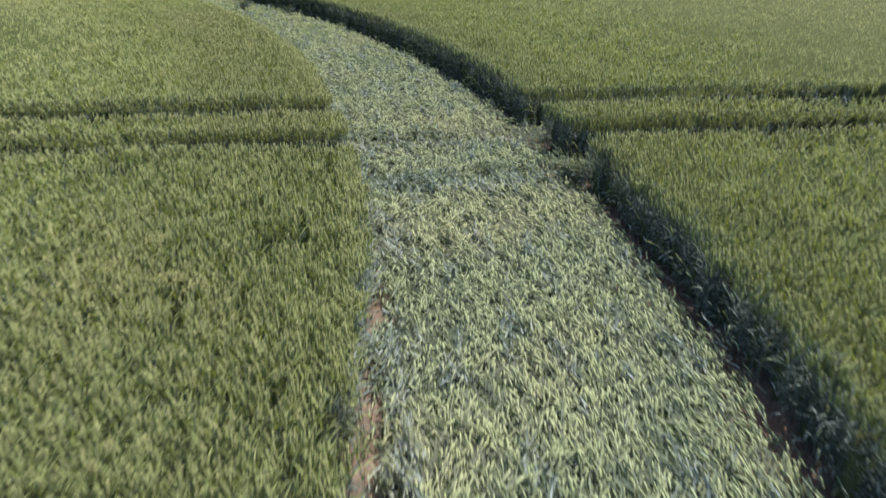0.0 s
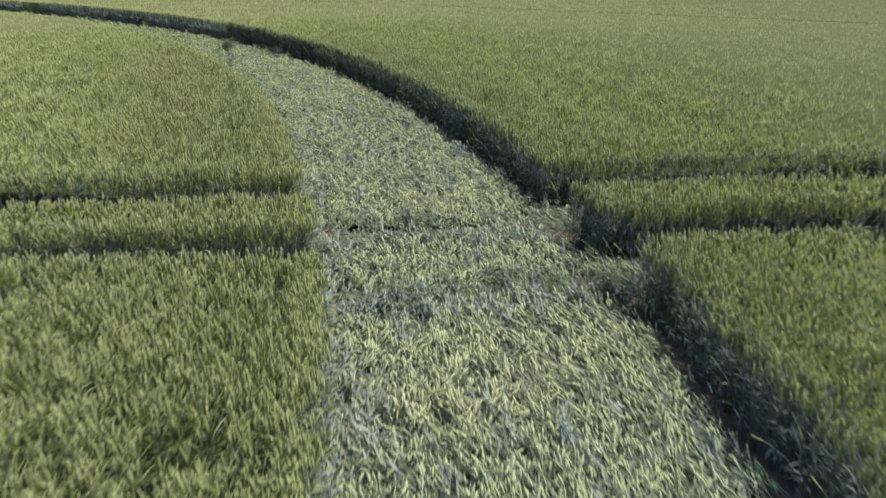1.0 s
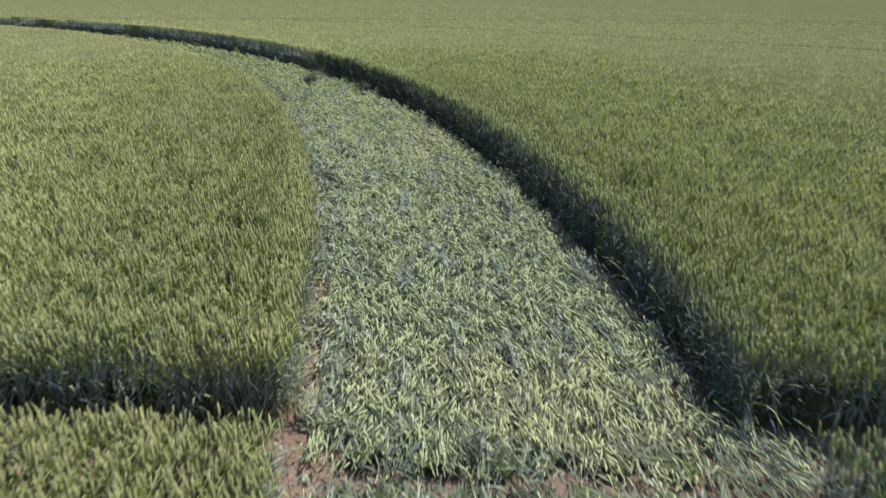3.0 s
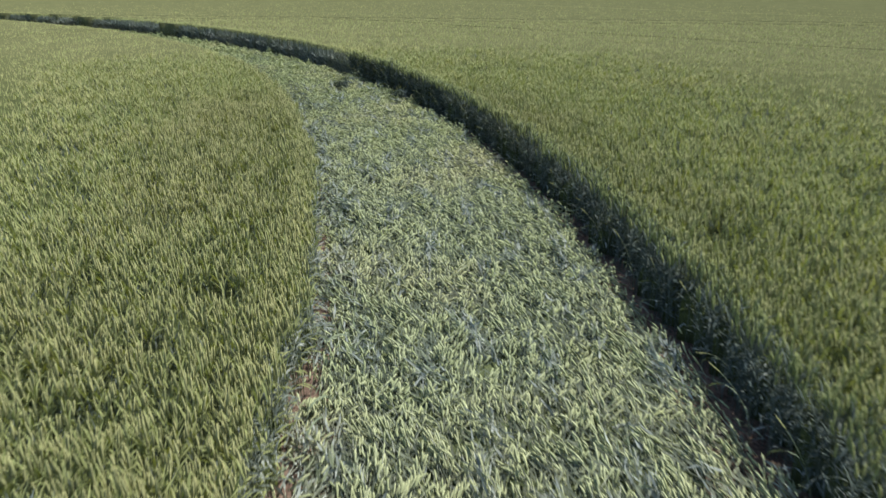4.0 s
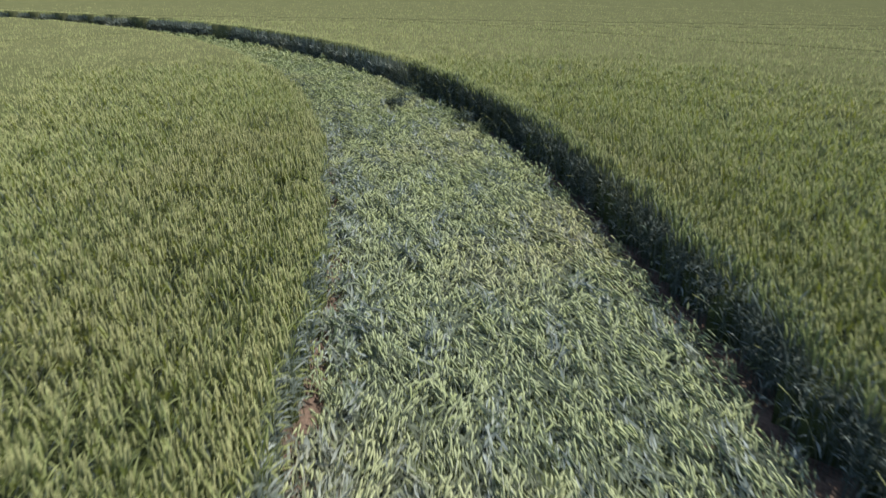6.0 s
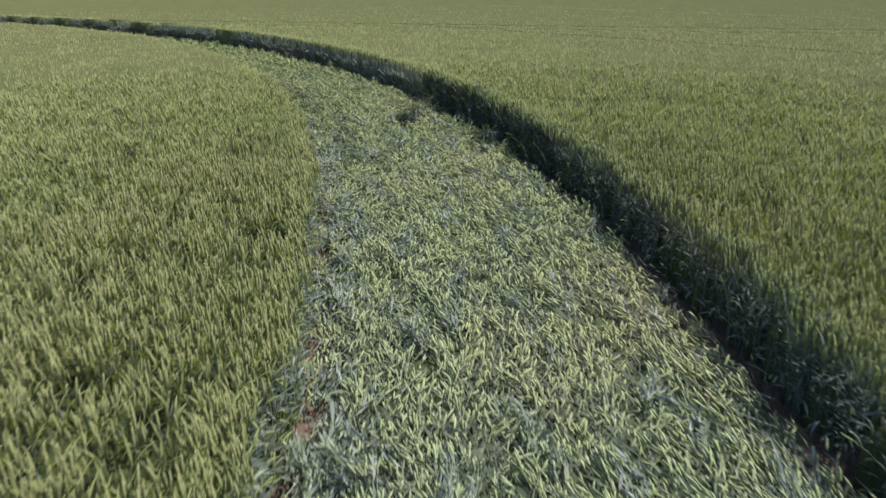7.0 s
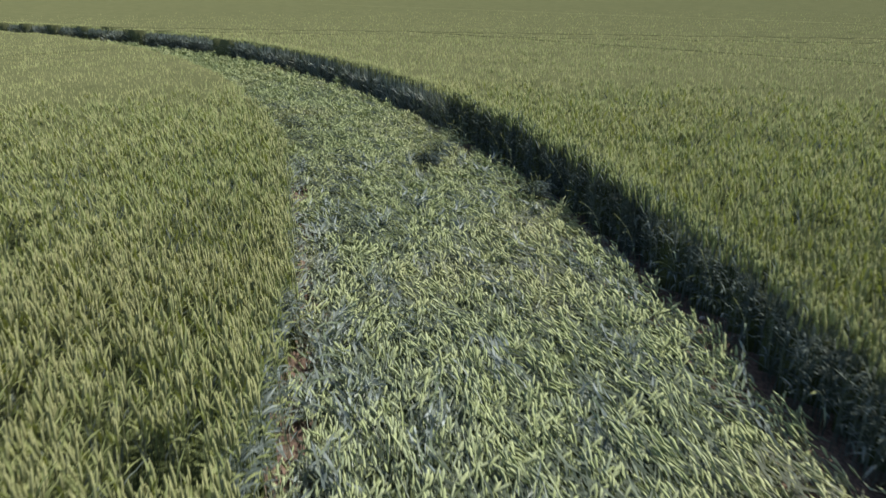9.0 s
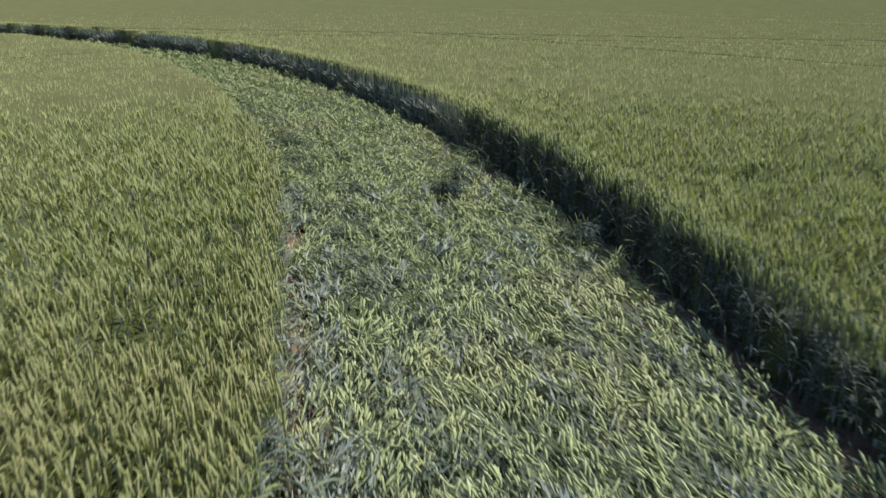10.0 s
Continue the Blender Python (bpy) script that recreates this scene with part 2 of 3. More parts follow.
def spindle(shape, base, way, length, radius, sides, rings, slot):
    way = Vector(way).normalized()
    one = way.orthogonal().normalized()
    two = way.cross(one)
    verts, tris = [], []
    for h, w in rings:
        for i in range(sides):
            c = 2 * math.pi * i / sides
            verts.append(Vector(base) + way * (h * length) + (one * math.cos(c) + two * math.sin(c) * 0.8) * (w * radius))
    verts.append(Vector(base) + way * length)
    tip = len(verts) - 1
    for k in range(len(rings)):
        for i in range(sides):
            j = (i + 1) % sides
            a, b = k * sides + i, k * sides + j
            if k + 1 < len(rings):
                tris += [(a, b, b + sides), (a, b + sides, a + sides)]
            else:
                tris.append((a, b, tip))
    shape.add(verts, tris, slot)


def blade(shape, base, turn, length, width, rise, droop, slot, steps=3):
    """A leaf blade that leaves the stem upwards and arches over."""
    p, pitch, verts, tris = Vector(base), rise, [], []
    out = Vector((math.cos(turn), math.sin(turn), 0))
    side = Vector((-out.y, out.x, 0))
    verts.append(p.copy())
    for k in range(1, steps + 1):
        p = p + (out * math.cos(pitch) + Vector((0, 0, 1)) * math.sin(pitch)) * (length / steps)
        pitch -= droop
        if k < steps:
            w = width * (1.0 if k == 1 else 0.75) / 2
            twist = 0.4 * (k - 1)
            s = side * math.cos(twist) + Vector((0, 0, 1)) * math.sin(twist)
            verts += [p - s * w, p + s * w]
        else:
            verts.append(p.copy())
    for k in range(steps):
        if k == 0:
            tris.append((0, 2, 1))
        elif k < steps - 1:
            a = 2 * k - 1
            tris += [(a, a + 1, a + 3), (a, a + 3, a + 2)]
        else:
            a = 2 * k - 1
            tris.append((a, a + 1, a + 2))
    shape.add(verts, tris, slot)


def strip(shape, low, high, width, turn, slot):
    s = Vector((math.cos(turn), math.sin(turn), 0)) * (width / 2)
    a, b = Vector(low), Vector(high)
    shape.add([a - s, a + s, b + s * 0.7, b - s * 0.7], [(0, 1, 2), (0, 2, 3)], slot)


HIGH = 0.66  # of a whole stalk with its ear


def edge_far(rnd):
    """A stalk of the far edge: bare waxy stem and drooping leaves from the ground up."""
    s = Shape()
    top = HIGH - 0.09
    strip(s, (0, 0, 0), (0, 0, top), 0.008, rnd.uniform(0, 3.1), 4)
    if rnd.random() < 0.35:
        spindle(s, (0, 0, top), (0, 0, 1), 0.09, 0.006, 3, ((0, 0.85),), 1)
    for h in (0.06, 0.14, 0.22, 0.3):
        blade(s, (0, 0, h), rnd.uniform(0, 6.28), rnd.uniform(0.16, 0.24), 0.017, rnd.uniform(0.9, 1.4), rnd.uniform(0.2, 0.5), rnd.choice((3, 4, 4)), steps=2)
    return s.arrays()


def stalk(rnd, kind):
    """One stalk, upright at the origin. kind: edge (leaves to the ground, tones darkened for shade), near, middle or
    far.
    """
    s = Shape()
    top = HIGH - 0.09
    nod = rnd.uniform(0, 0.22)
    lean = rnd.uniform(0, 2 * math.pi)
    way = (nod * math.cos(lean), nod * math.sin(lean), 1)
    if kind == "track edge":
        strip(s, (0, 0, 0), (0, 0, top + 0.005), 0.005, rnd.uniform(0, 3.1), 2)
        spindle(s, (0, 0, top), way, rnd.uniform(0.085, 0.11), 0.0104, 3, ((0, 0.45), (0.3, 1.0), (0.7, 0.7)), 0)
        if rnd.random() < 0.6:
            # a shorter side shoot
            u = rnd.uniform(0, 6.28)
            q = (0.025 * math.cos(u), 0.025 * math.sin(u), top - rnd.uniform(0.06, 0.13))
            strip(s, (0, 0, 0.2), q, 0.0045, rnd.uniform(0, 3.1), 2)
            spindle(s, q, (0.3 * math.cos(u), 0.3 * math.sin(u), 1), rnd.uniform(0.08, 0.1), 0.0095, 3, ((0, 0.45), (0.3, 1.0), (0.7, 0.7)), 0)
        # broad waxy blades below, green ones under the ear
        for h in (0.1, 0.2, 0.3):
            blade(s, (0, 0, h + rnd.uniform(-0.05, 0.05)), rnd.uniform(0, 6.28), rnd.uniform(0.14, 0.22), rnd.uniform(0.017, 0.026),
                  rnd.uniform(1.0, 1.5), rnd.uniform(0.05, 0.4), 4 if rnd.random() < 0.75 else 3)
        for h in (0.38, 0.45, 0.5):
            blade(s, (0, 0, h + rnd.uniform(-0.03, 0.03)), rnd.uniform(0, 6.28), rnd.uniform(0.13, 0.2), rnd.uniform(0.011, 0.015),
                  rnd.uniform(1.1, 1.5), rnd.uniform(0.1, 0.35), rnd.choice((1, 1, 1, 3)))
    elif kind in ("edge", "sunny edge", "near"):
        # plain edge stalks get darker stem, ear and leaf colours for their shaded side
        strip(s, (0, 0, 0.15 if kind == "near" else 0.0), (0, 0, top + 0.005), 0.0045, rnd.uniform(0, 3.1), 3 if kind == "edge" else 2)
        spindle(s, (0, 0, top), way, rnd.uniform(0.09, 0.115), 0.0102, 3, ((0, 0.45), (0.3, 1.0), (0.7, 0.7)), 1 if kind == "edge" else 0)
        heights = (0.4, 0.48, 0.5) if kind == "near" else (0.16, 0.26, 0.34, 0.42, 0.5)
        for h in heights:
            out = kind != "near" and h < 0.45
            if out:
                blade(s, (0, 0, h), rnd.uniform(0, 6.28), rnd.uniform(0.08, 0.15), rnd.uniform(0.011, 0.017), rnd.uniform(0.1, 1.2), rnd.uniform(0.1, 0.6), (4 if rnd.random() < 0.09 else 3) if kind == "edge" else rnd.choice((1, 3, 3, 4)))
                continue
            # half the low leaves take the dark tone, painting shade into the gaps
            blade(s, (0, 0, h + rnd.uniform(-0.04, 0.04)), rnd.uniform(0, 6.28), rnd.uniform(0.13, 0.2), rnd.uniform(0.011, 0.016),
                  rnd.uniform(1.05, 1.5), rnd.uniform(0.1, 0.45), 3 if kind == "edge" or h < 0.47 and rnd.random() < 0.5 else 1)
    elif kind == "laid":
        if rnd.random() < 0.4:
            strip(s, (0, 0, 0.45), (0, 0, top + 0.005), 0.005, rnd.uniform(0, 3.1), 2)
        spindle(s, (0, 0, top), way, rnd.uniform(0.064, 0.088), rnd.uniform(0.0098, 0.0118), 3, ((0, 0.6), (0.62, 1.0)), 0)
        if rnd.random() < 0.65:
            blade(s, (0, 0, 0.5), rnd.uniform(0, 6.28), rnd.uniform(0.07, 0.12), rnd.uniform(0.008, 0.012), rnd.uniform(1.1, 1.5), rnd.uniform(0.0, 0.3), rnd.choice((0, 0, 0, 0, 1)))
    elif kind == "laid middle":
        spindle(s, (0, 0, top - 0.01), way, rnd.uniform(0.065, 0.09), 0.0072, 3, ((0, 0.4), (0.45, 1.0)), 0)
        for h in (0.5, 0.42):
            blade(s, (0, 0, h), rnd.uniform(0, 6.28), rnd.uniform(0.08, 0.12), 0.012, rnd.uniform(1.1, 1.5), 0.2, rnd.choice((0, 4, 4)), steps=2)
    elif kind == "laid far":
        spindle(s, (0, 0, top - 0.01), way, rnd.uniform(0.065, 0.09), 0.0095, 3, ((0, 0.85),), 0)
        for h in (0.5, 0.42):
            blade(s, (0, 0, h), rnd.uniform(0, 6.28), rnd.uniform(0.08, 0.12), 0.012, rnd.uniform(1.1, 1.5), 0.2, rnd.choice((0, 4, 4)), steps=2)
    elif kind == "bare":
        strip(s, (0, 0, 0.36), (0, 0, 0.46), 0.005, rnd.uniform(0, 3.1), 2)
        for h in (0.24, 0.3, 0.36, 0.42):
            blade(s, (0, 0, h), rnd.uniform(0, 6.28), rnd.uniform(0.06, 0.12), rnd.uniform(0.012, 0.018), rnd.uniform(1.0, 1.5), rnd.uniform(0.05, 0.4), rnd.choice((3, 3, 1, 1, 2)), steps=3)
    elif kind == "middle":
        spindle(s, (0, 0, top - 0.01), way, rnd.uniform(0.1, 0.12), 0.0085, 3, ((0, 0.4), (0.45, 1.0)), 0 if rnd.random() < 0.75 else 1)
        for h in (0.4, 0.5):
            # some lower blades carry gap shade in their colour
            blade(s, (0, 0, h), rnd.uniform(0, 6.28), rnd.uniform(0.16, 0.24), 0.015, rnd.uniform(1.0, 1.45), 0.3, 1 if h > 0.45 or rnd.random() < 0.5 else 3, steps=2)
    else:
        spindle(s, (0, 0, top - 0.015), way, rnd.uniform(0.10, 0.115), 0.009, 3, ((0, 0.85),), 0 if rnd.random() < 0.6 else 1)
        if rnd.random() < 0.6:
            blade(s, (0, 0, 0.44), rnd.uniform(0, 6.28), 0.19, 0.016, rnd.uniform(0.9, 1.3), 0.5, 1, steps=2)
    return s.arrays()


def planted(shapes, x, y, z, tilt, toward, spin, tall, wide):
    """Copies of stalks joined: each spun about itself, scaled, tilted over towards a direction and set at its place."""
    verts, tris, mats, base = [], [], [], 0
    pick = rng.integers(0, len(shapes), len(x))
    for i, (v, t, m) in enumerate(shapes):
        k = np.nonzero(pick == i)[0]
        if not len(k):
            continue
        c, s = np.cos(spin[k])[:, None], np.sin(spin[k])[:, None]
        px = (v[:, 0] * c - v[:, 1] * s) * wide[k][:, None]
        py = (v[:, 0] * s + v[:, 1] * c) * wide[k][:, None]
        pz = v[:, 2][None, :] * tall[k][:, None]
        # bow: the tilt grows along the stalk
        a = tilt[k][:, None]
        fx, fy = np.cos(toward[k])[:, None], np.sin(toward[k])[:, None]
        u, w = px * fx + py * fy, -px * fy + py * fx
        u2, z2 = u * np.cos(a) + pz * np.sin(a), -u * np.sin(a) + pz * np.cos(a)
        out = np.stack((x[k][:, None] + u2 * fx - w * fy, y[k][:, None] + u2 * fy + w * fx, z[k][:, None] + z2), -1)
        verts.append(out.reshape(-1, 3))
        tris.append((t[None] + (np.arange(len(k)) * len(v))[:, None, None] + base).reshape(-1, 3))
        mats.append(np.tile(m, len(k)))
        base += len(k) * len(v)
    return np.concatenate(verts), np.concatenate(tris), np.concatenate(mats)


def joined(pieces):
    v, t, m, base = [], [], [], 0
    for a, b, c in pieces:
        v.append(a), t.append(b + base), m.append(c)
        base += len(a)
    return np.concatenate(v), np.concatenate(t), np.concatenate(m)


def part(name, mesh, parent, label=""):
    ob = new(name, mesh)
    ob.parent = parent
    return tagged(ob, label)


def sheet(name, cx, cy, size, height, material, skirt=False):
    """A bumpy sheet of square cells, without cracks between cells of one size."""
    pieces = []
    for sz in np.unique(size):
        k = size == sz
        i, j = np.round(cx[k] / sz - 0.5).astype(int), np.round(cy[k] / sz - 0.5).astype(int)
        corner = np.stack((np.stack((i, i + 1, i + 1, i), 1), np.stack((j, j, j + 1, j + 1), 1)), -1).reshape(-1, 2)
        uniq, inv = np.unique(corner, axis=0, return_inverse=True)
        q = inv.reshape(-1, 4)
        px, py = uniq[:, 0] * sz, uniq[:, 1] * sz
        v = np.stack((px, py, height(px, py)), 1)
        t = np.concatenate((q[:, (0, 1, 2)], q[:, (0, 2, 3)]))
        if skirt and sz < 1:
            e = np.concatenate([q[:, (k, (k + 1) % 4)] for k in range(4)])
            code = np.minimum(e[:, 0], e[:, 1]).astype(np.int64) * len(v) + np.maximum(e[:, 0], e[:, 1])
            _, first, many = np.unique(code, return_index=True, return_counts=True)
            e = e[first[many == 1]]
            low = v.copy()
            low[:, 2] = 0.0
            t = np.concatenate((t, np.stack((e[:, 1], e[:, 0], e[:, 0] + len(v)), 1), np.stack((e[:, 1], e[:, 0] + len(v), e[:, 1] + len(v)), 1)))
            v = np.concatenate((v, low))
        pieces.append((v, t, np.zeros(len(t), int)))
    return mesh_from(name, *joined(pieces), [material])


# ---- ground ----
def ground_height(x, y):
    n = x * ACROSS[0] + y * ACROSS[1]
    rut = sum(np.where((n > lo + 0.05) & (n < hi - 0.05), -0.03, 0.0) for lo, hi in TRACKS[:2])
    return 0.012 * wave(x, y, 0.5) + 0.008 * wave(x, y, 0.13, 1.0) + rut


def build_ground():
    fine = grid(6, 42, 10, 46, 0.4)
    gx, gy, gs = grid(-1600, 1600, -1600, 1600, 40.0)
    away = (gx < -40) | (gx > 80) | (gy < -40) | (gy > 120)
    m1 = grid(-40, 80, -40, 120, 2.0)
    k = ~((m1[0] > 6) & (m1[0] < 42) & (m1[1] > 10) & (m1[1] < 46))
    cx = np.concatenate((fine[0], m1[0][k], gx[away]))
    cy = np.concatenate((fine[1], m1[1][k], gy[away]))
    cs = np.concatenate((fine[2], m1[2][k], gs[away]))
    fade = lambda x, y: np.where((x > 6.1) & (x < 41.9) & (y > 10.1) & (y < 45.9), ground_height(x, y), 0.0)
    tagged(new("ground", sheet("ground", cx, cy, cs, fade, SOIL)), "reddish-brown bare soil under the crop", "soil", kind="structure")


build_ground()

# ---- standing crop ----
rnd = random.Random(3)
EDGE_STALKS = [stalk(rnd, "edge") for _ in range(8)]
NEAR_STALKS = [stalk(rnd, "near") for _ in range(10)]
MID_STALKS = [stalk(rnd, "middle") for _ in range(12)]
FAR_STALKS = [stalk(rnd, "far") for _ in range(10)]
TRACK_EDGE = [stalk(rnd, "track edge") for _ in range(10)]
SUNNY_EDGE = [stalk(rnd, "sunny edge") for _ in range(8)]
EDGE_FAR = [edge_far(rnd) for _ in range(10)]


def crop_places():
    cx, cy, cs = grid(-70, 66, -10, 130, 1.0)
    d = nearness(cx, cy)
    dens = np.where(d < 62, 424 * np.minimum(1, (4.2 / d)) ** 1.2, 0.0)
    dens *= np.where(np.hypot(cx, cy) < 38.2, 1.0 + 0.2 * np.clip((d - 5) / 4, 0, 1) * (d < 30), 1.0 - 0.08 * np.clip((d - 6) / 4, 0, 1))
    dens = np.where(d > 26, dens * np.clip(1 - (d - 22) / 24, 0.0, 1), dens)
    dens = np.where((d >= 399) & (np.hypot(cx - 24, cy - 24) < 30), 11.0, dens)
    x, y = scatter((cx, cy, cs), dens * np.where(d < 14, 0.6, 1.0))
    no = np.full(len(x), -1)
    close = d < 14
    qx, qy, qn = tufted((cx[close], cy[close], cs[close]), dens[close] * 0.4, 5.0, 0.028)
    x, y, no = np.concatenate((x, qx)), np.concatenate((y, qy)), np.concatenate((no, qn))
    # thicker along the edges of the lane and the wheel tracks, where the stalks show from top to foot
    rim = np.abs(gap_to_edge(cx, cy)) < 0.8
    ex, ey = scatter((cx[rim], cy[rim], cs[rim]), np.minimum(dens[rim] * np.where((np.hypot(cx, cy)[rim] > 38.2) & (d[rim] < 9), 1.35, 1.0), 480))
    k = (gap_to_edge(ex, ey) < 0.22) & (nearness(ex, ey) < 13)
    ex, ey = ex[k], ey[k]
    # the far stretch of the outer edge, seen on end across the field
    fa, fr = rng.uniform(radians(56), radians(112), 9000), rng.uniform(-0.02, 0.3, 9000)
    fr = edge_out(fa) + fr
    ex, ey = np.concatenate((ex, fr * np.cos(fa))), np.concatenate((ey, fr * np.sin(fa)))
    return np.concatenate((x, ex)), np.concatenate((y, ey)), np.concatenate((no, np.full(len(ex) - len(fa), -1), np.full(len(fa), -2)))


x, y, tuft_no = crop_places()
gap = gap_to_edge(x, y)
keep = gap > 0
for bx, by, br in BARE:
    keep &= ~((np.hypot(x - bx, (y - by)) < 1.25 * br * (1 + 0.5 * wave(x, y, 0.1, bx))) & (rng.random(len(x)) < 0.93))
keep &= rng.random(len(x)) < 0.86 + 0.22 * wave(x, y, 0.35, 2.0)
x, y, gap, tuft_no = x[keep], y[keep], gap[keep], tuft_no[keep]
leans, sizes = rng.random(tuft_no.max() + 2) * 6.28, rng.normal(0, 0.04, tuft_no.max() + 2)
near = nearness(x, y)
near = np.where(near > 399, 14.0, near)
across = x * ACROSS[0] + y * ACROSS[1]
inner = np.hypot(x, y) < 38.2
FIELDS = (
    (lambda n: n < 2.4, True, "standing green wheat inside the curve of the flattened lane"),
    (lambda n: (n > 2.4) & (n < 4.1), True, "narrow strip of green wheat between two wheel tracks, inside the curve"),
    (lambda n: (n > 4.1) & (n < 35.2), True, "broad standing green wheat beyond the wheel tracks, inside the curve"),
    (lambda n: n < 2.4, False, "sunlit green wheat standing outside the lane, yellower than the rest"),
    (lambda n: (n > 2.4) & (n < 4.1), False, "narrow strip of green wheat between wheel tracks outside the lane"),
    (lambda n: (n > 4.1) & (n < 35.2), False, "broad green wheat field outside the curved lane"),
    (lambda n: (n > 35.2) & (n < 37), None, "distant strip of wheat between two thin tracks"),
    (lambda n: n > 37, None, "hazy distant wheat field reaching the horizon"),
)


def leaf_height(x, y):
    d = nearness(x, y)
    up = np.clip((np.where(d > 399, 12, d) - 4.8) / 9, 0, 1)
    h = 0.25 + 0.36 * up ** 0.55
    for bx, by, br in BARE:
        h = h - 0.2 * np.clip(1.6 - np.hypot(x - bx, y - by) / br, 0, 1)
    # the lane's outer edge is leafy almost to the ears
    h = h + 0.15 * np.clip(1.2 - np.abs(np.hypot(x, y) - R_OUT - 0.4), 0, 1) * (np.hypot(x, y) > R_OUT) * (1 - up)
    return h + (0.05 - 0.047 * up) * wave(x, y, 0.35, 1.0)


def leaf_cells():
    a = grid(4, 46, 4, 46, 0.2)
    b = grid(-46, 60, 0, 62, 0.5)
    c = grid(-60, 100, -40, 160, 2.0)
    d = grid(-1600, 1600, -1600, 1600, 40.0)
    kb = ~((b[0] > 4) & (b[0] < 46) & (b[1] > 4) & (b[1] < 46))
    kc = ~((c[0] > -46) & (c[0] < 60) & (c[1] > 0) & (c[1] < 62))
    kd = ~((d[0] > -60) & (d[0] < 100) & (d[1] > -40) & (d[1] < 160))
    cx, cy, cs = (np.concatenate((a[i], b[i][kb], c[i][kc], d[i][kd])) for i in range(3))
    far_out = (cx * ACROSS[0] + cy * ACROSS[1] > 34.5) & (np.hypot(cx, cy) > R_OUT + 0.5)
    ok = (gap_to_edge(cx, cy) > 0.15) | (cs > 1.5) | far_out
    return cx[ok], cy[ok], cs[ok]


lx, ly, ls = leaf_cells()
ln = lx * ACROSS[0] + ly * ACROSS[1]
lin = np.hypot(lx, ly) < 38.2
own = rng.random(len(x))
CROP_MATS = [EAR, LEAF, STEM, SHADE_LEAF, WAX]
for test, side, label in FIELDS:
    k = test(across)
    kl = test(ln)
    if side is not None:
        k, kl = k & (inner == side), kl & (lin == side)
    pieces = []
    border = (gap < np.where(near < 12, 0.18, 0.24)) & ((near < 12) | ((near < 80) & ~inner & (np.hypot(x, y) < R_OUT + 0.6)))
    # the lane's inner edge faces the sun: its ears keep the lit colour
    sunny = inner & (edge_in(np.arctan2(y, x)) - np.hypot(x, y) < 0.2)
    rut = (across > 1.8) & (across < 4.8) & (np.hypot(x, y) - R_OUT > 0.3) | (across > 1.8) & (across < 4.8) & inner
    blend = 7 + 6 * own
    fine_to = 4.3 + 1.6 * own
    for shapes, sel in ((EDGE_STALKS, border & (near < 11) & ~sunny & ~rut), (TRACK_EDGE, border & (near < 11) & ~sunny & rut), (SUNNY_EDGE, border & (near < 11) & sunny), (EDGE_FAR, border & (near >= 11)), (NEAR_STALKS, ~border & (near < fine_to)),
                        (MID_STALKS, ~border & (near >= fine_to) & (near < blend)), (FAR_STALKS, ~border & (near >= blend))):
        i = np.nonzero(k & sel)[0]
        if not len(i):
            continue
        px, py, pd = x[i], y[i], near[i]
        c = len(i)
        tilt = np.abs(rng.normal(0, 0.07, c)) + 0.03
        toward = 0.6 + 1.3 * wave(px, py, 2.0, 4.0) + rng.normal(0, 1.4, c)
        # the lane's inner edge leans back into the field
        toward = np.where(sunny[i], np.arctan2(py, px) + math.pi + 0.5 * (toward - 0.6), toward)
        single = (tuft_no[i] < 0) | sunny[i]
        toward = np.where(single, toward, leans[tuft_no[i]] + rng.normal(0, 0.5, c))
        tall = 1.0 + 0.05 * wave(px, py, 0.9, 5.0) + rng.normal(0, 0.035, c) + np.where(single, 0, sizes[tuft_no[i]]) + (0.06 if side is False else 0.0)
        tall = np.where(tuft_no[i] == -2, np.clip(0.92 + 0.4 * gap[i], 0, 1) * tall, tall)
        wide = np.clip(pd / 5.0, 1.0, None) ** 0.42
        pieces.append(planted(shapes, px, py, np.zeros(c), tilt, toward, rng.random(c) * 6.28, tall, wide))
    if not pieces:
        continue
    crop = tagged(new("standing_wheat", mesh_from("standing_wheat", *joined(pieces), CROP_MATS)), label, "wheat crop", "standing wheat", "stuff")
    if kl.any():
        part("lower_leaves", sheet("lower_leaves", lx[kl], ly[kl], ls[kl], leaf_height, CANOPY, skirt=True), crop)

# ---- flattened swath ----
# holes trodden into the layer: x, y, radius
HOLES = [(25.05, 29.64, 0.13), (24.54, 28.3, 0.12), (26.56, 26.33, 0.1), (19.49, 32.07, 0.13), (21.66, 31.5, 0.08), (22.86, 30.94, 0.09),
         (21.27, 31.91, 0.12), (28.5, 25.3, 0.08), (30.9, 19.4, 0.1), (31.5, 21.3, 0.1), (27.2, 25.7, 0.09), (23.3, 29.1, 0.1), (20.1, 33.2, 0.1),
         (18.5, 33.82, 0.17), (18.15, 34.32, 0.12), (20.45, 33.68, 0.13), (18.2, 33.3, 0.1)]
hrnd = random.Random(19)
for k in range(46):
    ha, hr = radians(hrnd.uniform(30, 104)), hrnd.uniform(R_IN + 0.3, R_OUT - 0.5)
    HOLES.append((hr * math.cos(ha), hr * math.sin(ha), hrnd.uniform(0.05, 0.12) * (1.5 if ha > radians(62) else 1)))
for k in range(24):
    ha, hr = radians(54 + k * 0.9 + hrnd.uniform(-0.4, 0.4)), 37.4 + hrnd.uniform(-0.3, 0.4)
    HOLES.append((hr * math.cos(ha), hr * math.sin(ha), hrnd.uniform(0.1, 0.17)))


